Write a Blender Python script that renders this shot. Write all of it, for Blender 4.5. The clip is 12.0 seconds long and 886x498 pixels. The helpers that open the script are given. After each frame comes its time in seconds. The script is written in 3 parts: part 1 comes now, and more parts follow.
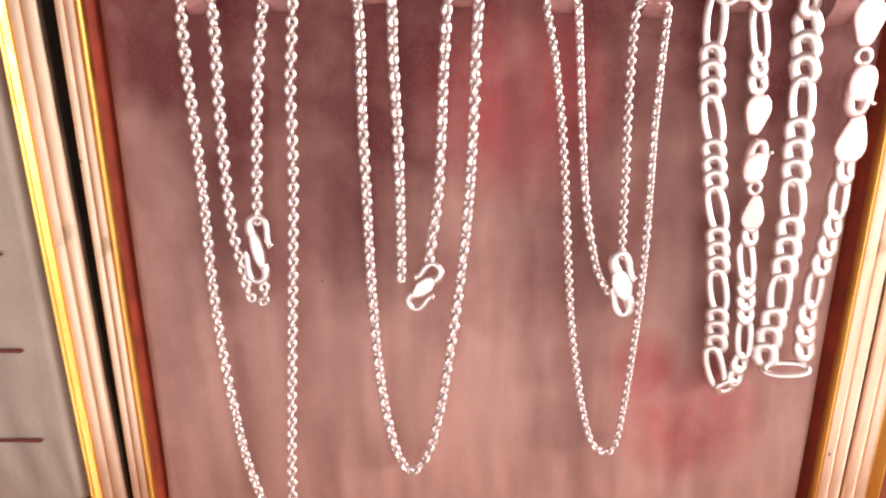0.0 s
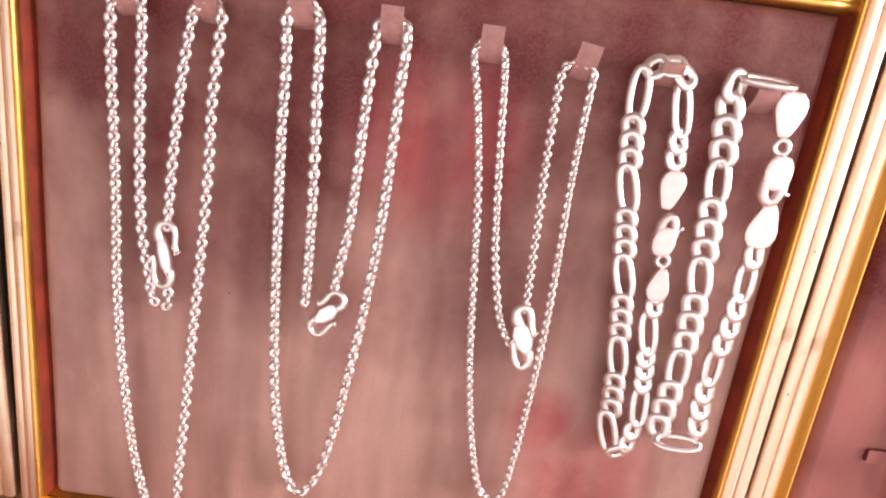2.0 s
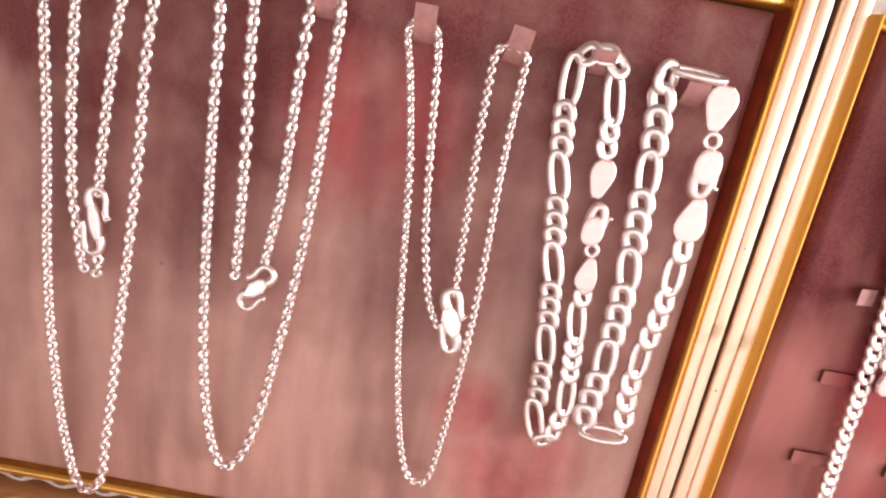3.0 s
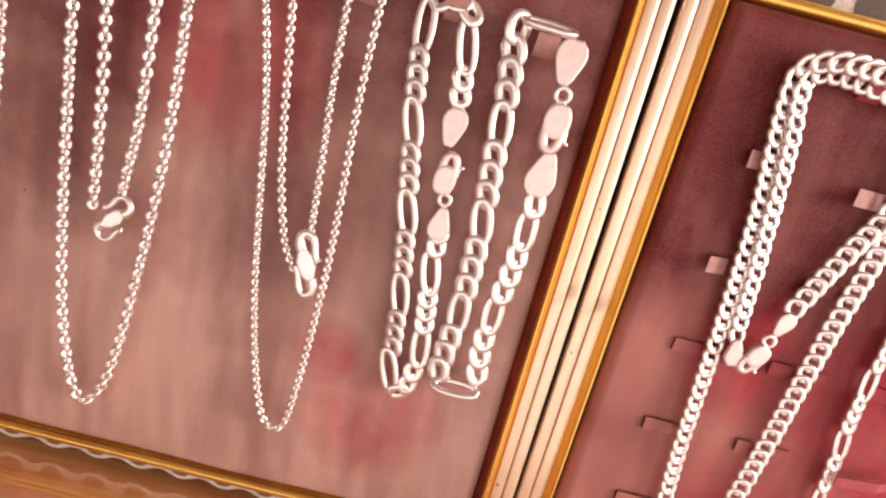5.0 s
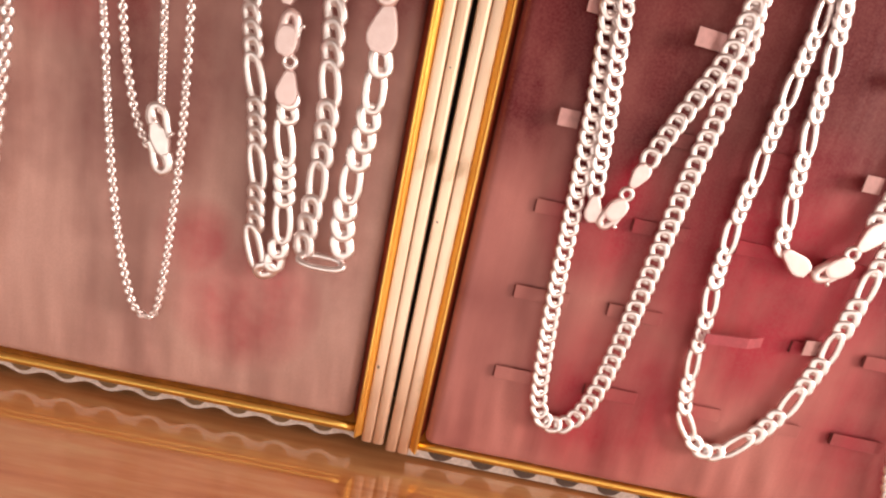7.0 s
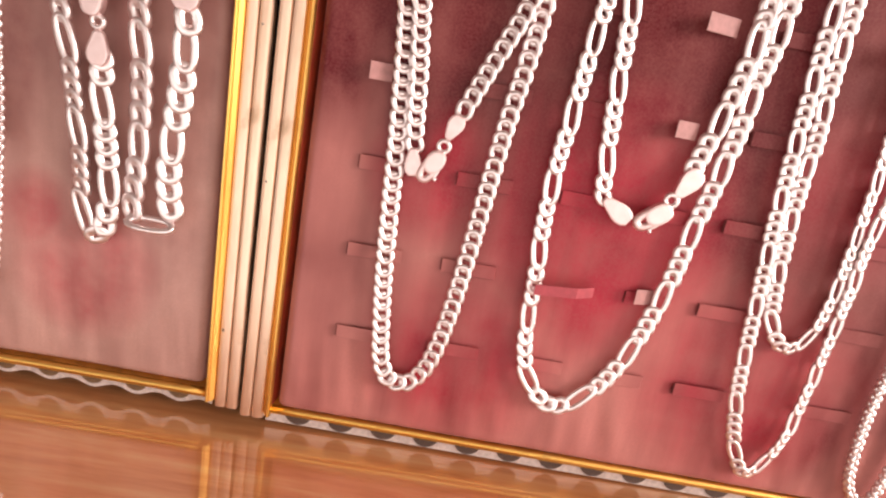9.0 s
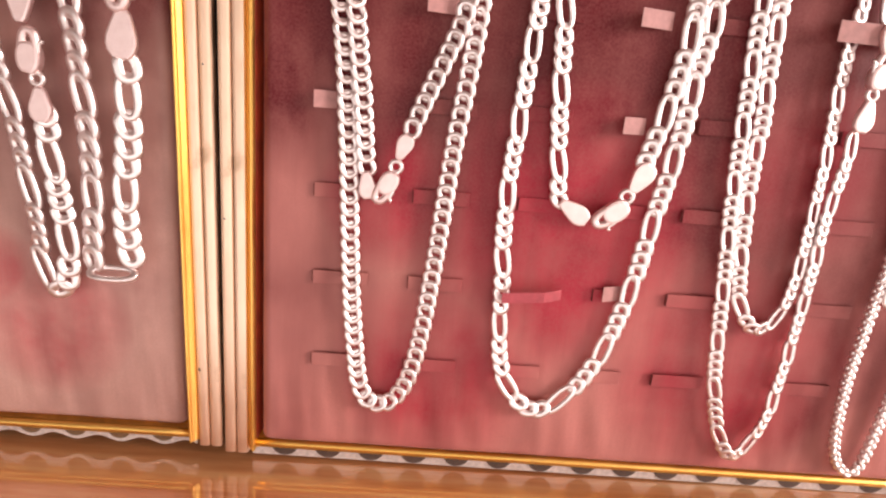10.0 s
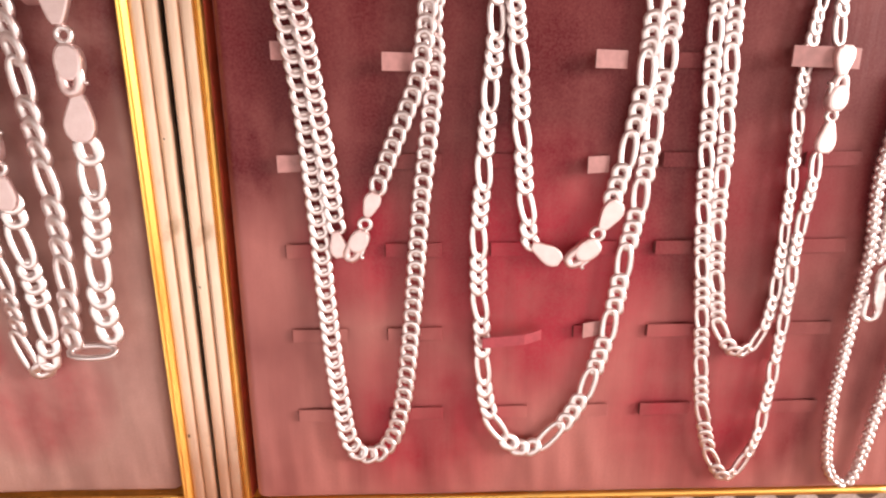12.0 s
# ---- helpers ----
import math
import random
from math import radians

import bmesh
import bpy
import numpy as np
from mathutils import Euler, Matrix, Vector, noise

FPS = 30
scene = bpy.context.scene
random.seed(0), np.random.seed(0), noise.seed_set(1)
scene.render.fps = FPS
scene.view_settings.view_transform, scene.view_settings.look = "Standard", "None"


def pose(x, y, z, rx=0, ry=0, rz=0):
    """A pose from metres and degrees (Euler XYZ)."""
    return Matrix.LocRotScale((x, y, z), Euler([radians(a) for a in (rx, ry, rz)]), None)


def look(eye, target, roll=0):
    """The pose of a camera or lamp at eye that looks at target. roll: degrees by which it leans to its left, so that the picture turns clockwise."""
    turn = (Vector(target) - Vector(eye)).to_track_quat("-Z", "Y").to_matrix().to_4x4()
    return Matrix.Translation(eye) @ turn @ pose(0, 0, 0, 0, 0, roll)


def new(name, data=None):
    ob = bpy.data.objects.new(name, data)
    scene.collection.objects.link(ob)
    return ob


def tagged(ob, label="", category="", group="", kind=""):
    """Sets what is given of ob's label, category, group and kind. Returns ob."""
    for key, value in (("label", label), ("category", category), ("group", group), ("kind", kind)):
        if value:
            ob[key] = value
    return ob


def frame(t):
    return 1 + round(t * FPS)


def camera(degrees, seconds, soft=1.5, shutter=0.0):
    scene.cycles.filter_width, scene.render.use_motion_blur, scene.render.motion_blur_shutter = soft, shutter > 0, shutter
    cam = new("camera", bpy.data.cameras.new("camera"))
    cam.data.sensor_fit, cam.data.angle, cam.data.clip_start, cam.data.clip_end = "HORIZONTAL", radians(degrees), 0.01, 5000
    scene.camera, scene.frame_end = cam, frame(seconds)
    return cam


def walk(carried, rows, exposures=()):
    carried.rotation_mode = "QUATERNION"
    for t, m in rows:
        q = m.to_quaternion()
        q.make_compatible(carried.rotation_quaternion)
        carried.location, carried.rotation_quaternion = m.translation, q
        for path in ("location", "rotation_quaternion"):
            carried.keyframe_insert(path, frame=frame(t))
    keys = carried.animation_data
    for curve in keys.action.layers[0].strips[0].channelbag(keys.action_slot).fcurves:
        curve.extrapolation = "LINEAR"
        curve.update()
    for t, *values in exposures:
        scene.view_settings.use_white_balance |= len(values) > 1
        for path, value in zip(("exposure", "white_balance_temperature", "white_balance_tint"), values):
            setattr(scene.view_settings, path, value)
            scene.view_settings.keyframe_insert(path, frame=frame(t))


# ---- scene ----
cam = camera(77.2, 12.0, soft=2.2)
METRES, EYE, TILT, LEAN, TURN = 0.23, 0.146, 0.0, 0.0, 0.3
ROWS = [
    (0.0, 0.0, 0.0, 0.0, -0.0, -14.42, 0.0),
    (0.5, 0.0011, 0.0009, 0.003, 0.12, -14.44, -0.41),
    (1.0, 0.0204, 0.0041, 0.0154, 0.33, -14.48, -1.28),
    (1.5, 0.0682, 0.0107, 0.0375, 0.82, -14.48, -3.68),
    (2.0, 0.1077, 0.0134, 0.0493, 1.74, -14.45, -7.48),
    (2.5, 0.1522, 0.0134, 0.0468, 2.01, -14.63, -9.01),
    (4.5, 0.3187, 0.0056, 0.0229, 2.9, -14.92, -13.51),
    (5.0, 0.3744, 0.0036, 0.0171, 2.87, -15.01, -13.78),
    (5.5, 0.403, 0.0013, 0.0046, 2.76, -14.98, -13.68),
    (6.0, 0.455, -0.0109, -0.0355, 2.55, -14.79, -13.12),
    (6.5, 0.5184, -0.02, -0.0667, 2.23, -14.99, -12.17),
    (7.0, 0.5795, -0.0251, -0.102, 1.89, -14.91, -11.45),
    (7.5, 0.6562, -0.0353, -0.1394, 1.87, -15.26, -11.52),
    (9.5, 0.8239, -0.0353, -0.0987, 0.16, -14.79, -7.95),
    (10.0, 0.8408, -0.0331, -0.0859, -0.82, -14.68, -4.35),
    (10.5, 0.8587, -0.0276, -0.0612, -1.67, -14.7, -1.36),
    (11.0, 0.8683, -0.0284, -0.0312, -2.11, -14.88, 0.09),
    (11.5, 0.8705, -0.0194, -0.0227, -2.1, -14.65, 0.2),
    (12.0, 0.8706, -0.0192, -0.0221, -2.11, -14.63, 0.21),
]
walk(cam, [(t, pose(0, 0, EYE, TILT, LEAN, TURN) @ pose(METRES * x, METRES * y, METRES * z, 90 + pitch, roll, yaw)) for t, x, y, z, yaw, pitch, roll in ROWS],
     [(0.0, -0.38, 6350, 9), (2.5, -0.42, 6250, 9), (4.5, -0.46, 6850, 10), (5.5, -0.6, 6950, 10), (6.5, -0.58, 7050, 10), (7.5, -0.52, 7050, 10), (9.5, -0.45, 6650, 12), (12.0, -0.48, 6650, 12)])

# ---- light ----
world = bpy.data.worlds.new("world")
scene.world = world
world.use_nodes = True
wn = world.node_tree.nodes
sky = wn.new("ShaderNodeTexSky")
sky.sky_type = "NISHITA"
sky.sun_disc = False
sky.sun_elevation, sky.sun_rotation = radians(40), radians(120)
wn["Background"].inputs[1].default_value = 0.1
world.node_tree.links.new(sky.outputs[0], wn["Background"].inputs[0])


def area_lamp(name, eye, target, size_x, size_y, watts, colour):
    lamp = bpy.data.lights.new(name, "AREA")
    lamp.shape, lamp.size, lamp.size_y, lamp.energy, lamp.color = "RECTANGLE", size_x, size_y, watts, colour
    ob = new(name, lamp)
    ob.matrix_world = look(eye, target)
    return ob


# added fill lamp behind the camera, in a made-up opening, lighting pads and silver
area_lamp("added_front_fill", (0.15, -0.98, -0.26), (0.15, 0.15, -0.26), 2.5, 1.18, 20, (1.0, 0.91, 0.87))
# key from the right, as the shadows fall; its window is made up
area_lamp("added_key_lamp", (1.98, -0.64, 0.52), (0.1, 0.155, 0.08), 0.68, 0.80, 60, (1.0, 0.87, 0.83))


# ---- materials ----
def material(name, rough=0.5, metal=0.0):
    m = bpy.data.materials.new(name)
    m.use_nodes = True
    b = m.node_tree.nodes["Principled BSDF"]
    b.inputs["Roughness"].default_value, b.inputs["Metallic"].default_value = rough, metal
    return m, m.node_tree.nodes, m.node_tree.links, b


def noise_node(n, l, scale, detail=4, vector=None, rough=0.55):
    t = n.new("ShaderNodeTexNoise")
    t.inputs["Scale"].default_value, t.inputs["Detail"].default_value, t.inputs["Roughness"].default_value = scale, detail, rough
    if vector:
        l.new(vector, t.inputs["Vector"])
    return t.outputs["Fac"]


def ramp(n, l, fac, stops):
    r = n.new("ShaderNodeValToRGB")
    e = r.color_ramp.elements
    while len(e) < len(stops):
        e.new(0.5)
    for s, (p, c) in zip(e, stops):
        s.position, s.color = p, (*c, 1)
    l.new(fac, r.inputs["Fac"])
    return r.outputs["Color"]


def value_ramp(n, l, fac, a, b, lo=0.0, hi=1.0):
    r = n.new("ShaderNodeMapRange")
    for k, v in zip(("From Min", "From Max", "To Min", "To Max"), (a, b, lo, hi)):
        r.inputs[k].default_value = v
    l.new(fac, r.inputs["Value"])
    return r.outputs["Result"]


def mix(n, l, fac, a, b, blend="MIX"):
    m = n.new("ShaderNodeMix")
    m.data_type, m.blend_type = "RGBA", blend
    if isinstance(fac, float):
        m.inputs["Factor"].default_value = fac
    else:
        l.new(fac, m.inputs["Factor"])
    for key, v in (("A", a), ("B", b)):
        socket = [s for s in m.inputs if s.name == key and s.type == "RGBA"][0]
        if isinstance(v, tuple):
            socket.default_value = (*v, 1)
        else:
            l.new(v, socket)
    return [s for s in m.outputs if s.type == "RGBA"][0]


def bump(n, l, b, height, strength, distance):
    k = n.new("ShaderNodeBump")
    k.inputs["Strength"].default_value, k.inputs["Distance"].default_value = strength, distance
    l.new(height, k.inputs["Height"])
    l.new(k.outputs["Normal"], b.inputs["Normal"])


def coords(n, l, scale=(1, 1, 1)):
    c = n.new("ShaderNodeTexCoord")
    m = n.new("ShaderNodeMapping")
    m.inputs["Scale"].default_value = scale
    l.new(c.outputs["Object"], m.inputs["Vector"])
    return m.outputs["Vector"], c.outputs["Object"]


def metal_material(name, light, dark, rough_lo, rough_hi, scale):
    m, n, l, b = material(name, 0.3, 1.0)
    v, _ = coords(n, l)
    f = noise_node(n, l, scale, 5, v)
    rnd = n.new("ShaderNodeObjectInfo").outputs["Random"]
    c = ramp(n, l, f, [(0.3, dark), (0.65, light)])
    c = mix(n, l, value_ramp(n, l, rnd, 0, 1, 0.0, 0.22), c, dark)
    l.new(c, b.inputs["Base Color"])
    l.new(value_ramp(n, l, noise_node(n, l, scale * 2.3, 3, v), 0.3, 0.7, rough_lo, rough_hi), b.inputs["Roughness"])
    bump(n, l, b, noise_node(n, l, scale * 4, 3, v), 0.12, 0.0004)
    return m


SILVER = metal_material("polished_silver", (0.95, 0.875, 0.865), (0.86, 0.745, 0.73), 0.3, 0.46, 300)
SILVER_FLAT = metal_material("brushed_silver", (0.91, 0.73, 0.71), (0.84, 0.65, 0.63), 0.42, 0.56, 500)


def rail_metal(name, light, dark, rough):
    m, n, l, b = material(name, rough, 1.0)
    v, _ = coords(n, l, (220, 220, 5))
    f = noise_node(n, l, 1.0, 5, v)
    v2, _ = coords(n, l)
    g = noise_node(n, l, 90, 4, v2)
    c = ramp(n, l, f, [(0.32, dark), (0.62, light)])
    c = mix(n, l, value_ramp(n, l, g, 0.60, 0.72, 0.0, 0.45), c, (0.42, 0.25, 0.12))
    l.new(c, b.inputs["Base Color"])
    l.new(value_ramp(n, l, g, 0.3, 0.75, rough - 0.06, rough + 0.16), b.inputs["Roughness"])
    bump(n, l, b, f, 0.15, 0.0003)
    return m


GOLD = rail_metal("gold_anodised_bead", (0.93, 0.60, 0.17), (0.83, 0.47, 0.10), 0.38)
CHAMPAGNE = rail_metal("champagne_anodised_strip", (0.94, 0.71, 0.54), (0.87, 0.62, 0.45), 0.42)


def fabric(name, grey, red, bias, patches, vivid=(0.42, 0.016, 0.042), pale=()):
    """Satin-faced velvet, grey ground mottled red, with the lighter glare of the foot painted in; redder at patches (x,
    z, radius) of the pad, paler at the other spots.
    """
    m, n, l, b = material(name, 0.62)
    v, o = coords(n, l, (14, 14, 8))
    f = noise_node(n, l, 1.7, 4, v)
    # uneven mottling, plus the lighter glare towards the foot painted in as colour
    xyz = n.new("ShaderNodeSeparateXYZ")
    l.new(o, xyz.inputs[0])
    mottled = n.new("ShaderNodeMath")
    mottled.operation = "ADD"
    l.new(f, mottled.inputs[0])
    l.new(value_ramp(n, l, xyz.outputs["Z"], 0.0, 0.15, -0.40, 0.2), mottled.inputs[1])
    f = value_ramp(n, l, mottled.outputs[0], 0.36 - bias, 0.66 - bias, 0.0, 1.0)
    def patch_field(spots):
        field = None
        for x, z, r in spots:
            d = n.new("ShaderNodeVectorMath")
            d.operation = "DISTANCE"
            l.new(o, d.inputs[0])
            d.inputs[1].default_value = (x, 0, z)
            p = value_ramp(n, l, d.outputs["Value"], r, r * 0.4, 0.0, 1.0)
            if field:
                top = n.new("ShaderNodeMath")
                top.operation = "MAXIMUM"
                l.new(field, top.inputs[0]), l.new(p, top.inputs[1])
                p = top.outputs[0]
            field = p
        return field

    vivid_part, pale_part = patch_field(patches), patch_field(pale)
    # less red at the paler spots
    if pale_part:
        less = n.new("ShaderNodeMath")
        less.operation = "MULTIPLY"
        l.new(f, less.inputs[0]), l.new(value_ramp(n, l, pale_part, 0.0, 1.0, 1.0, 0.25), less.inputs[1])
        f = less.outputs[0]
    streaks, _ = coords(n, l, (130, 130, 16))
    s = noise_node(n, l, 1.0, 4, streaks)
    # soft vertical shade bands of folds and hanging chains, painted as colour
    fold_shade, _ = coords(n, l, (48, 48, 5))
    s2 = noise_node(n, l, 1.0, 2, fold_shade)
    fine, _ = coords(n, l)
    g = noise_node(n, l, 1500, 3, fine)
    blot = noise_node(n, l, 60, 4, fine)
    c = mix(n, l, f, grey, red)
    if vivid_part:
        ragged = n.new("ShaderNodeMath")
        ragged.operation = "MULTIPLY"
        l.new(vivid_part, ragged.inputs[0])
        l.new(value_ramp(n, l, noise_node(n, l, 38, 4, fine), 0.36, 0.6, 0.55, 1.0), ragged.inputs[1])
        c = mix(n, l, ragged.outputs[0], c, vivid)
    # darkens the colour along the painted shade bands
    c = mix(n, l, value_ramp(n, l, s2, 0.46, 0.62, 0.0, 0.5), c, tuple(0.6 * a + 0.25 * b for a, b in zip(red, grey)))
    c = mix(n, l, value_ramp(n, l, s, 0.35, 0.7, 0.0, 0.12), c, tuple(k * 0.55 for k in red))
    c = mix(n, l, value_ramp(n, l, blot, 0.45, 0.75, 0.0, 0.3 - bias), c, tuple(min(1, k * 1.35) for k in grey))
    c = mix(n, l, value_ramp(n, l, g, 0.3, 0.7, 0.0, 0.25), c, tuple(k * 0.6 for k in grey))
    l.new(c, b.inputs["Base Color"])
    b.inputs["Sheen Weight"].default_value = 0.1
    b.inputs["Specular IOR Level"].default_value = 0.22
    b.inputs["Sheen Roughness"].default_value = 0.4
    b.inputs["Sheen Tint"].default_value = (1.0, 0.75, 0.7, 1)
    l.new(value_ramp(n, l, s, 0.3, 0.7, 0.38, 0.5), b.inputs["Roughness"])
    bump(n, l, b, s, 0.25, 0.0012)
    return m


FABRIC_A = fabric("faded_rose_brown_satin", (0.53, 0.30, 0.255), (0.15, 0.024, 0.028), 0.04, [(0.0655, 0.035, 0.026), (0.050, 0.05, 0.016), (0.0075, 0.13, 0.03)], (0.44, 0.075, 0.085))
FABRIC_B = fabric("maroon_red_satin", (0.54, 0.205, 0.18), (0.115, 0.0035, 0.009), 0.18, [(-0.02, 0.075, 0.05), (-0.053, 0.03, 0.036), (0.037, 0.037, 0.042), (0.05, 0.10, 0.03), (-0.07, 0.085, 0.024)], pale=((-0.108, 0.03, 0.04), (-0.108, 0.075, 0.034), (-0.072, 0.055, 0.026), (0.01, 0.055, 0.026), (0.0, 0.012, 0.03)))
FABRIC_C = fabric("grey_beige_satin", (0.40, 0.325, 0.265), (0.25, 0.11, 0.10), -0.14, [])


def plain(name, colour, rough, scale, spread=0.25, metal=0.0):
    m, n, l, b = material(name, rough, metal)
    v, _ = coords(n, l)
    f = noise_node(n, l, scale, 5, v)
    l.new(ramp(n, l, f, [(0.3, tuple(c * (1 - spread) for c in colour)), (0.7, colour)]), b.inputs["Base Color"])
    bump(n, l, b, noise_node(n, l, scale * 6, 3, v), 0.15, 0.0005)
    return m


LINING = plain("red_orange_satin", (0.32, 0.036, 0.011), 0.6, 90, 0.5)
FOOT = plain("dull_gold_foot", (0.55, 0.27, 0.06), 0.38, 200, 0.4, 1.0)
TAB_CLOTH = plain("rose_card_cloth", (0.50, 0.24, 0.225), 0.6, 400)
TAB_RED = plain("red_card_cloth", (0.48, 0.07, 0.09), 0.55, 400)
SLIT = plain("slit_board", (0.16, 0.03, 0.03), 0.9, 300)
PAPER = plain("white_dotted_paper", (0.74, 0.64, 0.59), 0.45, 700, 0.35)
DOT = plain("charcoal_print", (0.105, 0.07, 0.055), 0.5, 500)
# dots' brown is wood and gold reflection painted in; also colours the specks
DOT_BROWN = plain("reflected_brown_and_specks", (0.20, 0.12, 0.06), 0.5, 500)
# brown of the shaded gap under the trays, put into the colour
BLOCK = plain("gap_shade_brown", (0.24, 0.11, 0.05), 0.7, 90)
BOX = plain("dark_brown_box_card", (0.06, 0.042, 0.034), 0.8, 120)
WALLP = plain("rose_wall_paint", (0.54, 0.43, 0.395), 0.85, 6, 0.12)
CEILP = plain("rose_ceiling_paint", (0.68, 0.60, 0.56), 0.9, 5, 0.1)
FLOORP = plain("floor_tile_stone", (0.45, 0.36, 0.3), 0.4, 9, 0.3)


def wood(name):
    m, n, l, b = material(name, 0.4)
    v, _ = coords(n, l, (6, 60, 60))
    f = noise_node(n, l, 3.0, 7, v, 0.6)
    v2, _ = coords(n, l, (2, 9, 9))
    g = noise_node(n, l, 4.0, 4, v2)
    c = ramp(n, l, f, [(0.3, (0.58, 0.19, 0.06)), (0.5, (0.76, 0.33, 0.13)), (0.7, (0.84, 0.5, 0.24))])
    c = mix(n, l, value_ramp(n, l, g, 0.4, 0.7, 0.0, 0.45), c, (0.58, 0.36, 0.17))
    l.new(c, b.inputs["Base Color"])
    b.inputs["Coat Weight"].default_value = 1.0
    b.inputs["Coat Roughness"].default_value = 0.02
    b.inputs["Coat IOR"].default_value = 2.9
    bump(n, l, b, f, 0.06, 0.0005)
    return m


WOOD = wood("varnished_orange_wood")


# ---- building helpers ----
def part(name, bm, mat, parent=None, label="", smooth=False):
    me = bpy.data.meshes.new(name)
    bm.to_mesh(me)
    bm.free()
    me.materials.append(mat)
    if smooth:
        me.polygons.foreach_set("use_smooth", [True] * len(me.polygons))
    ob = new(name, me)
    if parent:
        ob.parent = parent
    if label:
        ob["label"] = label
    return ob


def thing(name, place, label, category, group="", kind=""):
    ob = new(name)
    ob.empty_display_size = 0.01
    ob.matrix_world = Matrix.Translation(place)
    return tagged(ob, label, category, group, kind)


def at_world(ob, m):
    """Sets a part's pose in the world, for parents that are only moved, not turned."""
    up = Vector((0, 0, 0))
    p = ob.parent
    while p:
        up += p.matrix_basis.translation
        p = p.parent
    ob.matrix_basis = Matrix.Translation(-up) @ m
    return ob


def box_bm(x0, x1, y0, y1, z0, z1, bevel=0.0, segments=2):
    bm = bmesh.new()
    bmesh.ops.create_cube(bm, size=1)
    for v in bm.verts:
        v.co = Vector(((x0 + x1) / 2 + v.co.x * (x1 - x0), (y0 + y1) / 2 + v.co.y * (y1 - y0), (z0 + z1) / 2 + v.co.z * (z1 - z0)))
    if bevel:
        bmesh.ops.bevel(bm, geom=bm.edges[:], offset=bevel, segments=segments, affect="EDGES", profile=0.6)
    return bm


def sweep_bm(points, radii, sides=8, flat=1.0):
    """A round wire through 3D points; flat squeezes it along y."""
    bm = bmesh.new()
    points = [Vector(p) for p in points]
    rings = []
    for i, p in enumerate(points):
        t = (points[min(i + 1, len(points) - 1)] - points[max(i - 1, 0)]).normalized()
        a = Vector((0, 1, 0))
        a = (a - t * a.dot(t)).normalized()
        s = t.cross(a)
        r = radii[i] if isinstance(radii, (list, tuple)) else radii
        rings.append([bm.verts.new(p + a * (math.cos(k * math.tau / sides) * r * flat) + s * (math.sin(k * math.tau / sides) * r)) for k in range(sides)])
    for a, b in zip(rings, rings[1:]):
        for k in range(sides):
            bm.faces.new((a[k], a[(k + 1) % sides], b[(k + 1) % sides], b[k]))
    bm.faces.new(rings[0][::-1])
    bm.faces.new(rings[-1])
    bmesh.ops.recalc_face_normals(bm, faces=bm.faces)
    return bm


def plate_bm(outline, thick, bevel):
    """A bevelled plate in the x-z plane, its middle at y 0."""
    bm = bmesh.new()
    f = bm.faces.new([bm.verts.new((x, thick / 2, z)) for x, z in outline])
    made = bmesh.ops.extrude_face_region(bm, geom=[f])
    for v in [g for g in made["geom"] if isinstance(g, bmesh.types.BMVert)]:
        v.co.y -= thick
    bmesh.ops.recalc_face_normals(bm, faces=bm.faces)
    if bevel:
        edges = [e for e in bm.edges if abs(e.verts[0].co.y - e.verts[1].co.y) < 1e-7]
        bmesh.ops.bevel(bm, geom=edges, offset=bevel, segments=2, affect="EDGES", profile=0.6)
    return bm


def spline(points, step=0.0004):
    """Evenly spaced places along a smooth line through points."""
    p = [Vector(q) for q in points]
    p = [p[0] * 2 - p[1], *p, p[-1] * 2 - p[-2]]
    fine = []
    for a, b, c, d in zip(p, p[1:], p[2:], p[3:]):
        for k in range(24):
            u = k / 24
            fine.append(0.5 * (2 * b + (c - a) * u + (2 * a - 5 * b + 4 * c - d) * u * u + (3 * b - a - 3 * c + d) * u ** 3))
    fine.append(p[-2])
    arc = np.r_[0, np.cumsum([(b - a).length for a, b in zip(fine, fine[1:])])]
    s = np.arange(0, arc[-1], step)
    xyz = np.array([tuple(f) for f in fine])
    return s, np.stack([np.interp(s, arc, xyz[:, k]) for k in range(3)], 1)


def link_mesh(name, length, width, wire, around=14, sides=6, square=2.0, flat=1.0):
    """One oval link, long along x, flat in x-y, as a mesh."""
    verts, faces = [], []
    a, b = length / 2 - wire, width / 2 - wire
    for i in range(around):
        t = math.tau * i / around
        c, s = math.cos(t), math.sin(t)
        cx, cy = a * math.copysign(abs(c) ** (2 / square), c), b * math.copysign(abs(s) ** (2 / square), s)
        nx, ny = c * b, s * a
        q = math.hypot(nx, ny)
        nx, ny = nx / q, ny / q
        for k in range(sides):
            u = math.tau * (k + 0.5) / sides
            verts.append((cx + nx * wire * math.cos(u), cy + ny * wire * math.cos(u), wire * flat * math.sin(u)))
            j, h = (i + 1) % around, (k + 1) % sides
            faces.append((i * sides + k, j * sides + k, j * sides + h, i * sides + h))
    me = bpy.data.meshes.new(name)
    me.from_pydata(verts, [], faces)
    me.polygons.foreach_set("use_smooth", [True] * len(faces))
    me.materials.append(SILVER)
    return me


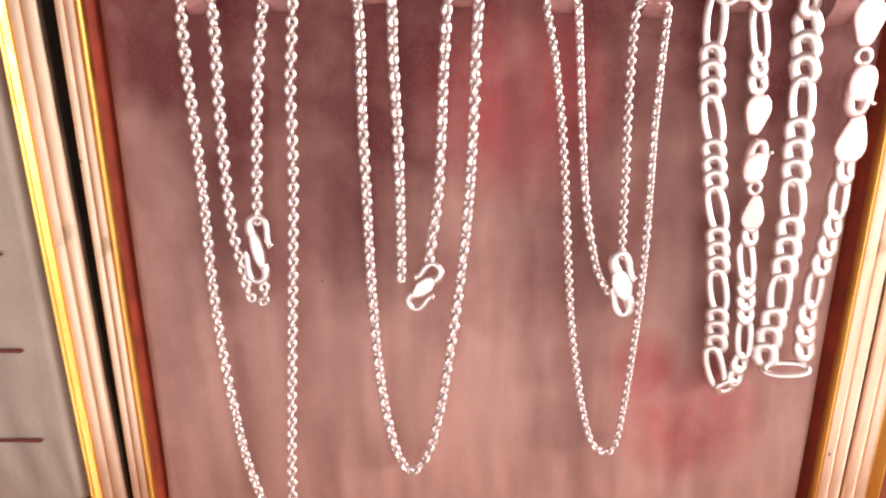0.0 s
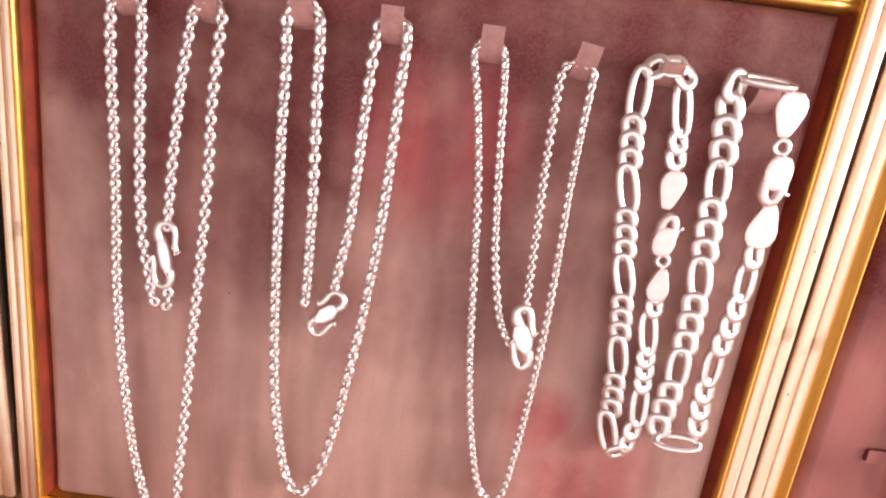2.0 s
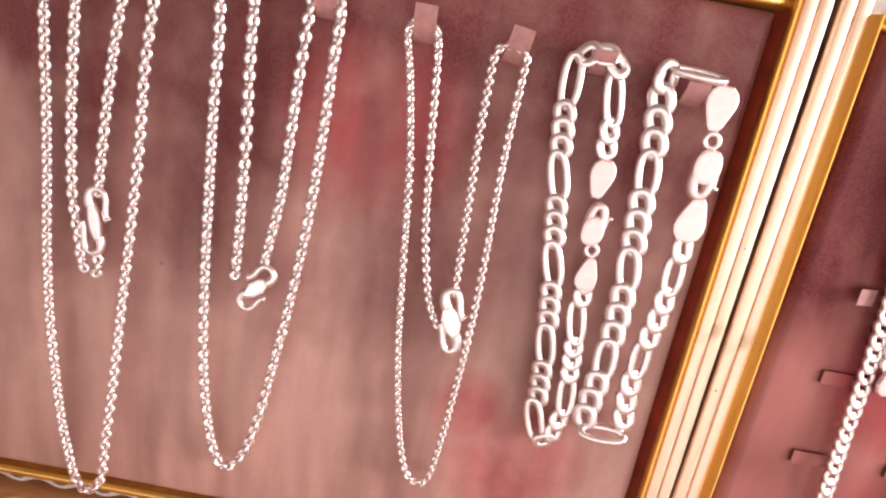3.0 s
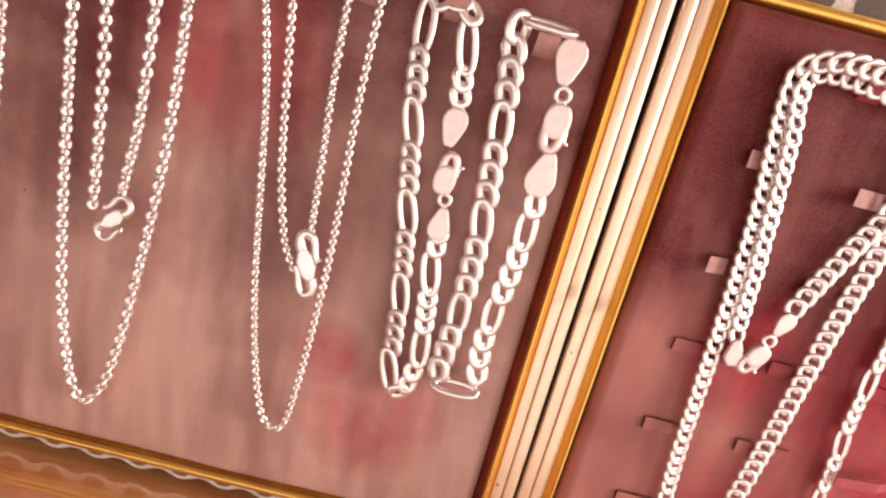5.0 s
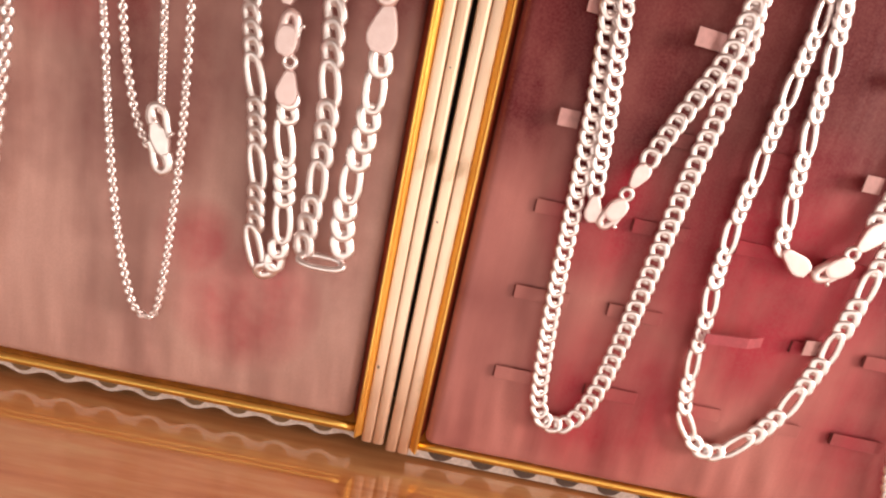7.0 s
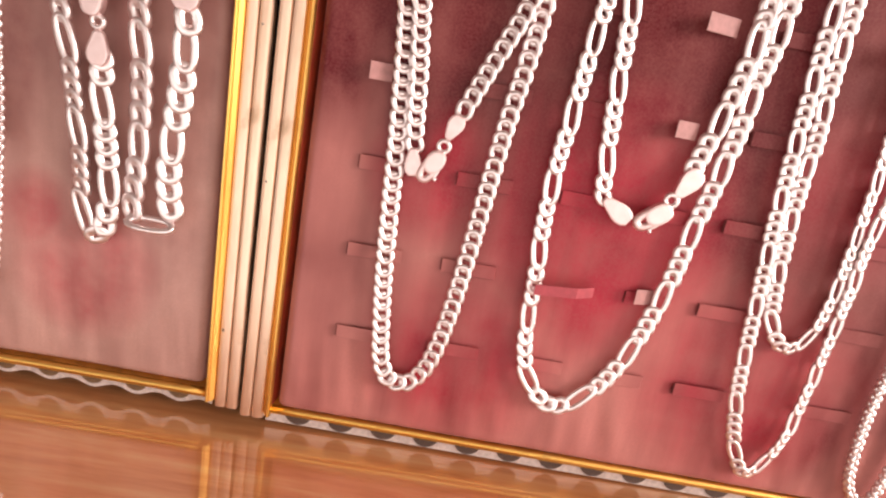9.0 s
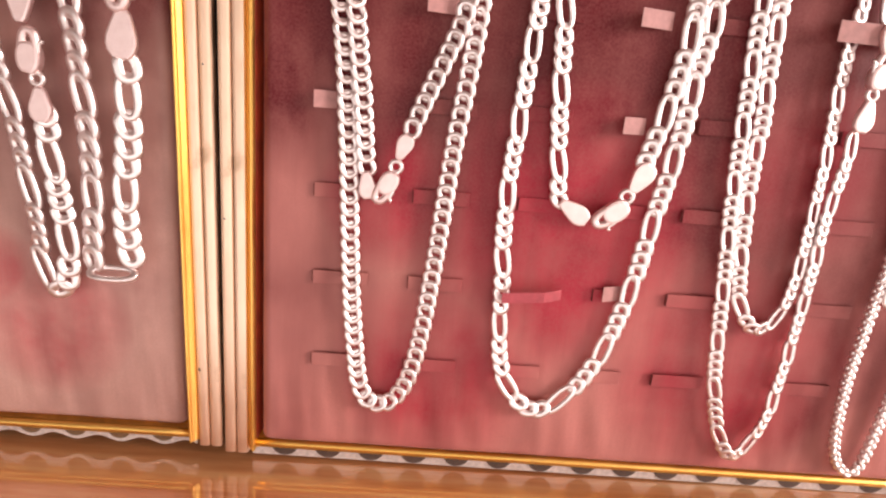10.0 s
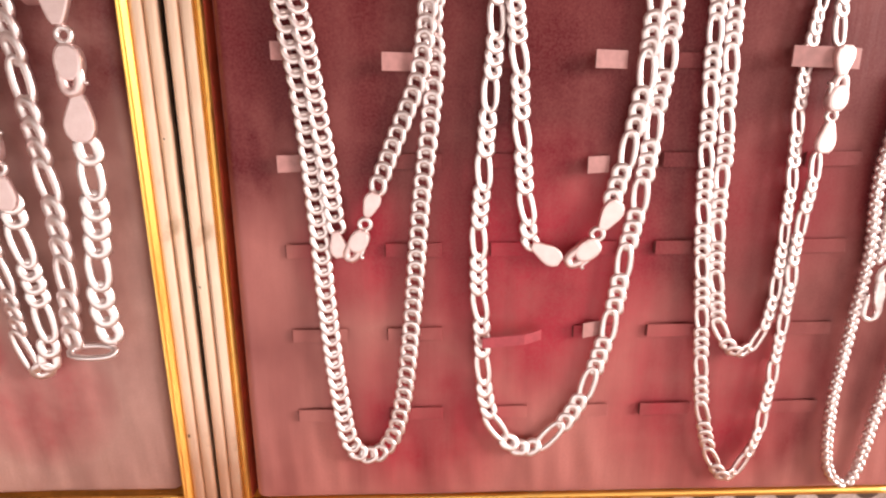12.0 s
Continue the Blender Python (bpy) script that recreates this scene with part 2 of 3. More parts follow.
def cut_link_mesh(name, length, width, wire, thick):
    """One flat oval link with filed faces, long along x, flat in x-y."""
    section = ((1.0, 0.25), (0.8, 0.86), (0.0, 1.02), (-0.8, 0.86), (-1.0, 0.25), (-0.8, -0.8), (0.0, -1.0), (0.8, -0.8))
    around, sides = 18, len(section)
    a, b = (length - wire) / 2, (width - wire) / 2
    verts, faces = [], []
    for i in range(around):
        t = math.tau * i / around
        c, q = math.cos(t), math.sin(t)
        cx, cy = a * math.copysign(abs(c) ** 0.8, c), b * math.copysign(abs(q) ** 0.8, q)
        nx, ny = c * b, q * a
        n = math.hypot(nx, ny)
        for k, (u, v) in enumerate(section):
            verts.append((cx + nx / n * wire / 2 * u, cy + ny / n * wire / 2 * u, thick / 2 * v))
            j, h = (i + 1) % around, (k + 1) % sides
            faces.append((i * sides + k, j * sides + k, j * sides + h, i * sides + h))
    me = bpy.data.meshes.new(name)
    me.from_pydata(verts, [], faces)
    me.polygons.foreach_set("use_smooth", [True] * len(faces))
    me.materials.append(SILVER)
    return me


def along(s, xyz, at, reach):
    """Frame on a laid line: x along it, z towards the viewer."""
    def place(d):
        return Vector([float(np.interp(d, s, xyz[:, k])) for k in range(3)])
    t = (place(at + reach) - place(at - reach)).normalized()
    nrm = Vector((0, -1, 0))
    nrm = (nrm - t * nrm.dot(t)).normalized()
    m = Matrix((t, nrm.cross(t), nrm)).transposed().to_4x4()
    m.translation = place(at)
    return m


def lay_figaro(parent, points, longs, width, ends=(0.0, 0.0), tight=0.66, twist=20, cant=16):
    """Three short links and a long one in turn. longs: millimetres along the line at which long links are centred."""
    s, xyz = spline(points)
    usual = float(np.median([b - a for a, b in zip(longs, longs[1:]) if b - a < 32]))
    marks = [longs[0]]
    for b in longs[1:]:
        k = max(1, round((b - marks[-1]) / usual))
        a = marks[-1]
        marks += [a + (b - a) * q / k for q in range(1, k + 1)]
    while marks[0] - usual > -usual:
        marks.insert(0, marks[0] - usual)
    while marks[-1] < s[-1] * 1000 + usual:
        marks.append(marks[-1] + usual)
    w = width / 1000
    wire, pitch, usual = w * 0.30, w * tight, usual / 1000
    short = cut_link_mesh("link", pitch + 1.7 * wire, w, wire * 1.3, wire * 0.85)
    long = cut_link_mesh("link", usual - 3 * pitch + 1.75 * wire, w * 0.96, wire, wire * 0.8)
    rng = random.Random(int(width * 100) + len(points))
    for a, b in zip(marks, marks[1:]):
        a, b = a / 1000, b / 1000
        stretch = (b - a) / usual
        mid = (a + b) / 2
        for me, at in ((long, a), (short, mid - pitch * stretch), (short, mid), (short, mid + pitch * stretch)):
            half = (usual - 3 * pitch if me is long else pitch) / 2
            if at < ends[0] / 1000 + half * 0.6 or at > s[-1] - ends[1] / 1000 - half * 0.6:
                continue
            m = along(s, xyz, at, half * 0.9)
            m = m @ Matrix.Rotation(radians((cant * 0.4 if me is long else cant) + rng.uniform(-1, 1) * 2), 4, "Z")
            m = m @ Matrix.Rotation(radians((twist * 0.6 if me is long else twist) + rng.uniform(-1, 1) * 5), 4, "X")
            ob = new("link", me)
            ob.parent = parent
            at_world(ob, m @ Matrix.Diagonal((max(0.85, min(1.25, stretch)), 1, 1, 1)))
    return long, short


def lay_links(parent, points, pattern, twist, cant, wobble=0.0, start=0):
    """Links along a line. pattern: (mesh, length, step to the next) over and over; twist: turn of each link about the line."""
    s, xyz = spline(points)
    rng = random.Random(len(points) * 7 + int(points[0][0] * 1e5))
    at, i, drift = 0.0, start, 0.0
    while True:
        me, length, gap = pattern[i % len(pattern)]
        mid = at + length / 2
        if mid + length / 2 > s[-1] + 0.0005:
            me, length, gap = pattern[0]
            mid = at + length / 2
            if mid + length / 2 > s[-1] + 0.0005:
                break
        k = int(np.searchsorted(s, mid))
        h = max(3, int(length / 2 / 0.0004))
        p0, p1 = Vector(xyz[max(k - h, 0)]), Vector(xyz[min(k + h, len(s) - 1)])
        p = Vector(xyz[min(k, len(s) - 1)])
        t = (p1 - p0).normalized()
        nrm = Vector((0, -1, 0))
        nrm = (nrm - t * nrm.dot(t)).normalized()
        side = nrm.cross(t)
        m = Matrix((t, side, nrm)).transposed().to_4x4()
        m.translation = p
        drift = drift * 0.93 + rng.uniform(-1, 1) * wobble
        turn = twist[i % len(twist)] + drift + rng.uniform(-1, 1) * 3
        m = m @ Matrix.Rotation(radians(cant + rng.uniform(-1, 1) * 2), 4, "Z") @ Matrix.Rotation(radians(turn), 4, "X")
        ob = new("link", me)
        ob.parent = parent
        at_world(ob, m)
        at += gap
        i += 1


def mm(text, lift=0.0, depth=0.1527):
    """Places on the pad from millimetres 'x,z x,z'; a third number lifts the place towards the viewer."""
    out = []
    for item in text.split():
        v = [float(k) for k in item.split(",")]
        out.append((v[0] / 1000, depth - lift - (v[2] / 1000 if len(v) > 2 else 0), v[1] / 1000))
    return out


# ---- the room ----
# unseen room, added to close the place; its paint tunes the metal's reflections
FLOOR, ROOF, SHELF_TOP = -0.9, 1.75, 0.0033
X0, X1, Y0, Y1 = -1.6, 2.0, -1.0, 0.6


def slab(name, label, category, *dims, mat):
    return tagged(part(name, box_bm(*dims), mat), label, category, kind="structure")


slab("floor", "worn stone tile floor of the shop", "floor", X0 - 0.1, X1 + 0.1, Y0 - 0.1, Y1 + 0.1, FLOOR - 0.1, FLOOR, mat=FLOORP)
slab("ceiling", "plain rose painted ceiling of the shop", "ceiling", X0 - 0.1, X1 + 0.1, Y0 - 0.1, Y1 + 0.1, ROOF, ROOF + 0.1, mat=CEILP)
slab("wall_north", "rose painted wall behind the display trays", "wall", X0, X1, Y1, Y1 + 0.1, FLOOR, ROOF, mat=WALLP)
# unseen wall, its opening added to hold the key lamp
wall_e = tagged(new("wall_east"), "added rose side wall with an opening for the key lamp", "wall", kind="structure")
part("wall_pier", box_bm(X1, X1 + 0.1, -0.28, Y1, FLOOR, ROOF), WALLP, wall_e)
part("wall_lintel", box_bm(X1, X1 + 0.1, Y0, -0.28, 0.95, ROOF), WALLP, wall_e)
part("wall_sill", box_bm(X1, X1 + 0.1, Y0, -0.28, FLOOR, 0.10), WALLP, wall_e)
slab("wall_west", "rose painted side wall of the shop", "wall", X0 - 0.1, X0, Y0, Y1, FLOOR, ROOF, mat=WALLP)
# unseen wall, its opening added to hold the front fill lamp
wall_s = tagged(new("wall_south"), "added rose wall round the opening of the front fill lamp", "wall", kind="structure")
part("wall_pier", box_bm(X0, -1.1, Y0 - 0.1, Y0, FLOOR, ROOF), WALLP, wall_s)
part("wall_pier", box_bm(1.7, X1, Y0 - 0.1, Y0, FLOOR, ROOF), WALLP, wall_s)
part("wall_lintel", box_bm(-1.1, 1.7, Y0 - 0.1, Y0, 0.35, ROOF), WALLP, wall_s)
part("wall_sill", box_bm(-1.1, 1.7, Y0 - 0.1, Y0, FLOOR, -0.86), WALLP, wall_s)

shelf = tagged(part("shelf", box_bm(-0.75, 1.05, 0.09, 0.6, -0.03, SHELF_TOP, 0.002), WOOD), "glossy varnished orange-brown wooden shelf under the trays", "shelf", kind="structure")
tagged(part("shelf_back", box_bm(-0.75, 1.05, 0.2, 0.215, SHELF_TOP, 0.6), BOX), "dark brown backboard behind the display trays", "backboard", kind="structure")


# ---- trays ----
def profile_bar(profile, length):
    """A bar along z from 0 to length with a profile of (x, y)."""
    bm = bmesh.new()
    steps = 24
    rows = [[bm.verts.new((x, y, length * k / steps)) for x, y in profile] for k in range(steps + 1)]
    for a, b in zip(rows, rows[1:]):
        for k in range(len(profile)):
            j = (k + 1) % len(profile)
            bm.faces.new((a[k], a[j], b[j], b[k]))
    bm.faces.new(rows[0][::-1])
    bm.faces.new(rows[-1])
    bmesh.ops.recalc_face_normals(bm, faces=bm.faces)
    return bm


def arc(cx, cy, r, a0, a1, n):
    return [(cx + r * math.cos(radians(a0 + (a1 - a0) * k / n)), cy + r * math.sin(radians(a0 + (a1 - a0) * k / n))) for k in range(n + 1)]


def strip_profile(w):
    """Two soft ridges with a groove between; x from 0 (outer side) to w, y towards the viewer is negative."""
    h = w / 2
    out = [(0.0, 0.003), (0.0, 0.0009)]
    for c in (h * 0.5, h * 1.5):
        r = h * 0.5
        out += [(c - r * 0.94, 0.0006), (c - r * 0.80, 0.0000), (c - r * 0.4, -0.00025), (c, -0.0003), (c + r * 0.4, -0.00025), (c + r * 0.80, 0.0000), (c + r * 0.94, 0.0006)]
        if c < h:
            out += [(h - r * 0.03, 0.0026), (h + r * 0.03, 0.0026)]
    return out + [(w, 0.0009), (w, 0.003)]


def bead_profile(w):
    return [(0.0, 0.010), (0.0, 0.0012), (w * 0.12, 0.0004), (w * 0.22, 0.0008)] + [(w * 0.22 + (w * 0.7) * (0.5 - 0.5 * math.cos(radians(a))), 0.0008 - 0.0013 * math.sin(radians(a))) for a in range(20, 180, 20)] + [(w * 0.95, 0.0014), (w, 0.0022), (w, 0.010)]


def side_bead_profile(w):
    """From the strip at x 0 a flat face rises to a proud rounded ridge beside the pad."""
    return [(0.0, 0.010), (0.0, 0.0008), (w * 0.06, 0.0004), (w * 0.5, -0.0012), (w * 0.54, -0.0010), (w * 0.6, -0.0016), (w * 0.7, -0.0020), (w * 0.84, -0.0020), (w * 0.95, -0.0015), (w, -0.0008), (w, 0.010)]


def pad_bm(w, h, seed, edge=0.0035, drop=0.004):
    """A padded card face in x-z, rounded back at its edges, with soft creases towards the foot."""
    nx, nz = 220, 110
    bm = bmesh.new()
    grid = []
    for j in range(nz + 1):
        row = []
        for i in range(nx + 1):
            u, v = i / nx, j / nz
            x, z = -w / 2 + w * (0.5 - 0.5 * math.cos(math.pi * u)) * 0.5 + w * u * 0.5, h * (0.5 - 0.5 * math.cos(math.pi * v)) * 0.5 + h * v * 0.5
            e = min(x + w / 2, w / 2 - x, h - z) / edge
            f = z / 0.003
            y = 0.0
            for q in (e, f):
                if q < 1:
                    y += drop * (1 - math.sqrt(max(0.0, 1 - (1 - q) ** 2)))
            y -= 0.0007 * noise.noise(Vector((x * 22, seed, z * 16)))
            foot = max(0.0, 1 - z / 0.045)
            y -= 0.0013 * foot * min(1.0, z / 0.012) * noise.noise(Vector((x * 150 + z * 20, seed + 3, z * 12)))
            row.append(bm.verts.new((x, y, z)))
        grid.append(row)
    for a, b in zip(grid, grid[1:]):
        for k in range(nx):
            bm.faces.new((a[k], a[k + 1], b[k + 1], b[k]))
    return bm


def display_tray(x0, x1, z0, z1, lean, strip_l, strip_r, cloth, label, seed, pad_y=-0.0015, scallop=False):
    """x0 to x1, z0 to z1: inside of the gold bead. lean: degrees clockwise as seen from the front."""
    w, h, bead, rim = x1 - x0, z1 - z0, 0.0026, 0.0036
    tray = tagged(new("display_tray"), label, "display tray", "trays on the shelf")
    tray.matrix_world = pose((x0 + x1) / 2, 0.157, z0, 0, lean, 0)

    def put(ob, m):
        ob.matrix_basis = m
        return ob

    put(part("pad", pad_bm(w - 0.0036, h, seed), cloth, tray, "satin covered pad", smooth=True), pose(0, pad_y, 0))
    part("tray_box", box_bm(-w / 2 - bead - strip_l + 0.0012, w / 2 + bead + strip_r - 0.0012, 0.009, 0.03, -0.0035, h + 0.006, 0.0006), BOX, tray, "dark box behind the pad")
    # added support, its brown standing in for the shade under the box
    part("foot_block", box_bm(-w / 2, w / 2, 0.016, 0.03, SHELF_TOP - z0, -0.0035), BLOCK, tray, "added block, coloured like the shaded gap under the box")
    for side, edge in ((-1, -w / 2 - bead - strip_l), (1, w / 2 + bead + strip_r)):
        a, b = sorted((edge - side * 0.0012, edge - side * (bead + 0.004)))
        part("strip_backing", box_bm(a, b, 0.0031, 0.009, -0.0035, h + 0.02), BOX, tray, "dark box edge behind the strip")
    # gold bead round the pad: two sides, foot and head
    put(part("bead", profile_bar(side_bead_profile(bead), h + 2 * rim), GOLD, tray, "gold bead"), pose(-w / 2 - bead, 0, -rim))
    put(part("bead", profile_bar(side_bead_profile(bead), h + 2 * rim), GOLD, tray, "gold bead"), pose(w / 2 + bead, 0, -rim) @ Matrix.Diagonal((-1, 1, 1, 1)))
    put(part("bead", profile_bar(bead_profile(rim), w), GOLD, tray, "gold bead", True), pose(-w / 2, 0, -rim) @ Matrix(((0, 0, 1, 0), (0, 1, 0, 0), (1, 0, 0, 0), (0, 0, 0, 1))))
    put(part("bead", profile_bar(bead_profile(rim), w), GOLD, tray, "gold bead", True), pose(-w / 2, 0, h + rim) @ Matrix(((0, 0, 1, 0), (0, 1, 0, 0), (-1, 0, 0, 0), (0, 0, 0, 1))))
    # lining of the inner walls, sloping from the bead down to the pad
    for name, cloth2, quad, note in (
        ("side_lining", LINING, [(-w / 2, -h), (-w / 2 + 0.0028, -h)], "red-orange satin lining"),
        ("side_lining", LINING, [(w / 2, -h), (w / 2 - 0.0028, -h)], "red-orange satin lining"),
        ("foot_lining", FOOT, None, "dull gold foot lining"),
    ):
        bm = bmesh.new()
        if quad:
            (a, _), (b, _) = quad
            pts = [((a, 0.0004, 0.0), (b, 0.0068, 0.0), (a, 0.0088, 0.0)), ((a, 0.0004, h), (b, 0.0068, h), (a, 0.0088, h))]
        else:
            pts = [((-w / 2, 0.0008, 0.0), (-w / 2, 0.0062, 0.0034), (-w / 2, 0.008, 0.0)), ((w / 2, 0.0008, 0.0), (w / 2, 0.0062, 0.0034), (w / 2, 0.008, 0.0))]
        va, vb = [[bm.verts.new(q) for q in row] for row in pts]
        for k in range(3):
            bm.faces.new((va[k], va[(k + 1) % 3], vb[(k + 1) % 3], vb[k]))
        bm.faces.new(va), bm.faces.new(vb[::-1])
        bmesh.ops.recalc_face_normals(bm, faces=bm.faces)
        part(name, bm, cloth2, tray, note)
    # ridged side strips, longer than the bead
    put(part("side_strip", profile_bar(strip_profile(strip_l), h + 0.03), CHAMPAGNE, tray, "champagne ridged strip"), pose(-w / 2 - bead - strip_l, 0, -0.0055))
    put(part("side_strip", profile_bar(strip_profile(strip_r), h + 0.03), CHAMPAGNE, tray, "champagne ridged strip"), pose(w / 2 + bead, 0, -0.0055))
    # dotted paper wrapped round the box, seen above the head and below the foot
    for a, b, c in ((-0.0088, -0.0012, -0.0038), (h + 0.0018, h + 0.03, h + 0.0068)):
        k = int(w / 0.0148)
        if scallop and a < 0:
            wave = [(-w / 2 + w * i / 180, -0.0082 - 0.0010 * math.cos(math.tau * (w * i / 180 - w / 2 + (0.0074 if k % 2 == 0 else 0)) / 0.0148)) for i in range(181)]
            bm = plate_bm([(-w / 2, b), *wave, (w / 2, b)], 0.0007, 0)
            bmesh.ops.translate(bm, verts=bm.verts[:], vec=(0, 0.00485, 0))
        else:
            bm = box_bm(-w / 2 - bead, w / 2 + bead, 0.0045, 0.0052, a, b)
        paper = part("paper_band", bm, PAPER, tray, "white paper band with charcoal dots")
        for row in range(2 if a > 0 else 1):
            for i in range(k):
                bm = bmesh.new()
                bmesh.ops.create_circle(bm, cap_ends=True, segments=24, radius=0.0040 if scallop and a < 0 else 0.0047)
                made = bmesh.ops.extrude_face_region(bm, geom=bm.faces[:])
                bmesh.ops.translate(bm, verts=[g for g in made["geom"] if isinstance(g, bmesh.types.BMVert)], vec=(0, 0, 0.0003))
                bmesh.ops.recalc_face_normals(bm, faces=bm.faces)
                dot = part("dot", bm, DOT_BROWN if scallop and a < 0 else DOT, paper)
                dot.matrix_basis = pose((i - (k - 1) / 2 + (0.5 if row else 0)) * 0.0148, 0.0045, c + row * 0.0135, 90)
    return tray


display_tray(-0.33, -0.1163, 0.0175, 0.195, -0.9, 0.006, 0.0076, FABRIC_C, "gold framed tray with grey-beige satin pad beside the others", 5.0)
tray_a = display_tray(-0.0955, 0.1193, 0.0157, 0.1935, 0.1, 0.0055, 0.0076, FABRIC_A, "gold framed tray with faded rose-brown satin pad on the shelf", 1.0, 0.0012, True)
tray_b = display_tray(0.1409, 0.365, 0.0130, 0.1915, 0.35, 0.0079, 0.006, FABRIC_B, "gold framed tray with maroon-red satin pad on the shelf", 9.0)


# ---- clasps and ends ----
def set_flat(ob, x, z, angle, lift=0.0, size=1.0, tip=0.0):
    """Lays a part on the pad at millimetres x, z, turned by angle in the plane (0: its top points up, positive: clockwise)."""
    return at_world(ob, pose(x / 1000, 0.1522 - lift / 1000, z / 1000, tip, angle, 0) @ Matrix.Diagonal((size, size, size, 1)))


def leaf_end(parent, x, z, angle, length, width, lift=0.0):
    """Drop-shaped end plate, broad at its foot."""
    out = [(width / 2000 * a, length / 2000 * b) for a, b in ((0.3, 1.0), (0.5, 0.8), (0.74, 0.35), (0.95, -0.1), (0.98, -0.42), (0.84, -0.74), (0.48, -1.0), (-0.48, -1.0), (-0.84, -0.74), (-0.98, -0.42), (-0.95, -0.1), (-0.74, 0.35), (-0.5, 0.8), (-0.3, 1.0))]
    ob = part("leaf_end", plate_bm(out, 0.0018, 0.0006), SILVER_FLAT, parent, "smooth drop-shaped end plate")
    return set_flat(ob, x, z, angle, lift)


def ring(parent, x, z, size, lift=0.0, tilt=0.0):
    me = link_mesh("ring", size / 1000, size / 1000, size / 6500, 18, 8)
    ob = new("ring", me)
    ob.parent = parent
    return at_world(ob, pose(x / 1000, 0.1522 - lift / 1000, z / 1000, 90 + tilt, 0, 0))


def lobster_clasp(parent, x, z, angle, length, width, lift=0.0, side=1):
    """Parrot clasp: a rounded plate with a window at its hook end, a lever with a nub at its side."""
    l, w = length / 1000, width / 1000
    me = link_mesh("clasp", l, w, w * 0.2, 20, 8, 2.6, 0.9)
    me.materials[0] = SILVER_FLAT
    ob = new("clasp", me)
    ob.parent = parent
    ob["label"] = "smooth lobster clasp"
    at_world(ob, pose(x / 1000, 0.1520 - lift / 1000, z / 1000, 0, angle, 0) @ pose(0, 0, 0, 90, 0, 0) @ pose(0, 0, 0, 0, 0, 90))
    out = [(w * 0.5 * math.copysign(abs(math.sin(a)) ** 0.7, math.sin(a)), l * (0.16 + 0.34 * math.cos(a))) for a in [math.tau * k / 16 for k in range(16)]]
    body = part("clasp_body", plate_bm(out, 0.0030, 0.0008), SILVER_FLAT, parent)
    set_flat(body, x, z, angle, lift)
    lever = part("clasp_lever", sweep_bm([(side * w * a, -0.0006, l * b) for a, b in ((0.36, 0.2), (0.44, 0.0), (0.46, -0.16), (0.52, -0.2), (0.62, -0.19))], [0.0003, 0.0005, 0.0005, 0.0005, 0.0006]), SILVER, parent, smooth=True)
    set_flat(lever, x, z, angle, lift)
    return ob


def s_clasp(parent, x, z, angle, size=1.0, lift=0.0, mirror=1, spread=1.0, broad=1.0):
    """Handmade S hook: a broad middle plate whose ends run out into two opposite wire hooks with turned tips."""
    half = [(-0.7, 3.4), (-1.0, 5.0), (-0.5, 6.6), (0.9, 7.3), (2.3, 6.6), (2.75, 4.9), (2.6, 2.8), (2.7, 1.2), (3.3, 0.3)]
    for sign in (1, -1):
        _, xyz = spline([(sign * mirror * a * spread / 1000, -0.0002 * sign, sign * b / 1000) for a, b in half], 0.0003)
        n = len(xyz)
        rad = [0.00115 - 0.00045 * min(1.0, k / n * 2.2) + (0.0002 if k > n - 3 else 0) for k in range(n)]
        ob = part("clasp_hook", sweep_bm([tuple(p) for p in xyz], [r * (1.0 + 0.5 * (broad - 1.0)) for r in rad], 8, 0.8), SILVER, parent, "turned wire hook", True)
        set_flat(ob, x, z, angle, lift, size)
    out = [(mirror * a / 1000, b / 1000) for a, b in ((0.1, 4.4), (1.0 * broad, 2.4), (1.5 * broad, -0.6), (1.45, -4.2), (-0.1, -4.4), (-1.0 * broad, -2.4), (-1.5 * broad, 0.6), (-1.45, 4.2))]
    ob = part("clasp", plate_bm(out, 0.0016, 0.0006), SILVER, parent, "handmade S-hook clasp")
    return set_flat(ob, x, z, angle, lift, size)


# ---- chains ----
CABLE = link_mesh("link", 0.0039, 0.0034, 0.00068, 14, 6)
FINE_CABLE = link_mesh("link", 0.0028, 0.0026, 0.00054, 12, 6)
CURB = cut_link_mesh("link", 0.0064, 0.0056, 0.0017, 0.0014)
FRANCO = link_mesh("link", 0.0034, 0.0037, 0.00085, 12, 6)


def necklace(name, label, category, group, foot):
    return thing(name, (foot[0] / 1000, 0.1527, foot[1] / 1000), label, category, group)


G1 = "chains on the rose-brown tray"
G2 = "chains on the maroon tray"
THICK_CABLE = link_mesh("link", 0.0042, 0.0037, 0.0008, 14, 6)
cable = [(CABLE, 0.0038, 0.00214)]
thick_cable = [(THICK_CABLE, 0.0042, 0.0023)]
fine = [(FINE_CABLE, 0.0028, 0.00142)]

c = necklace("necklace", "polished silver cable chain necklace with S-hook, its foot on the frame", "necklace", G1, (-52.4, 19.4))
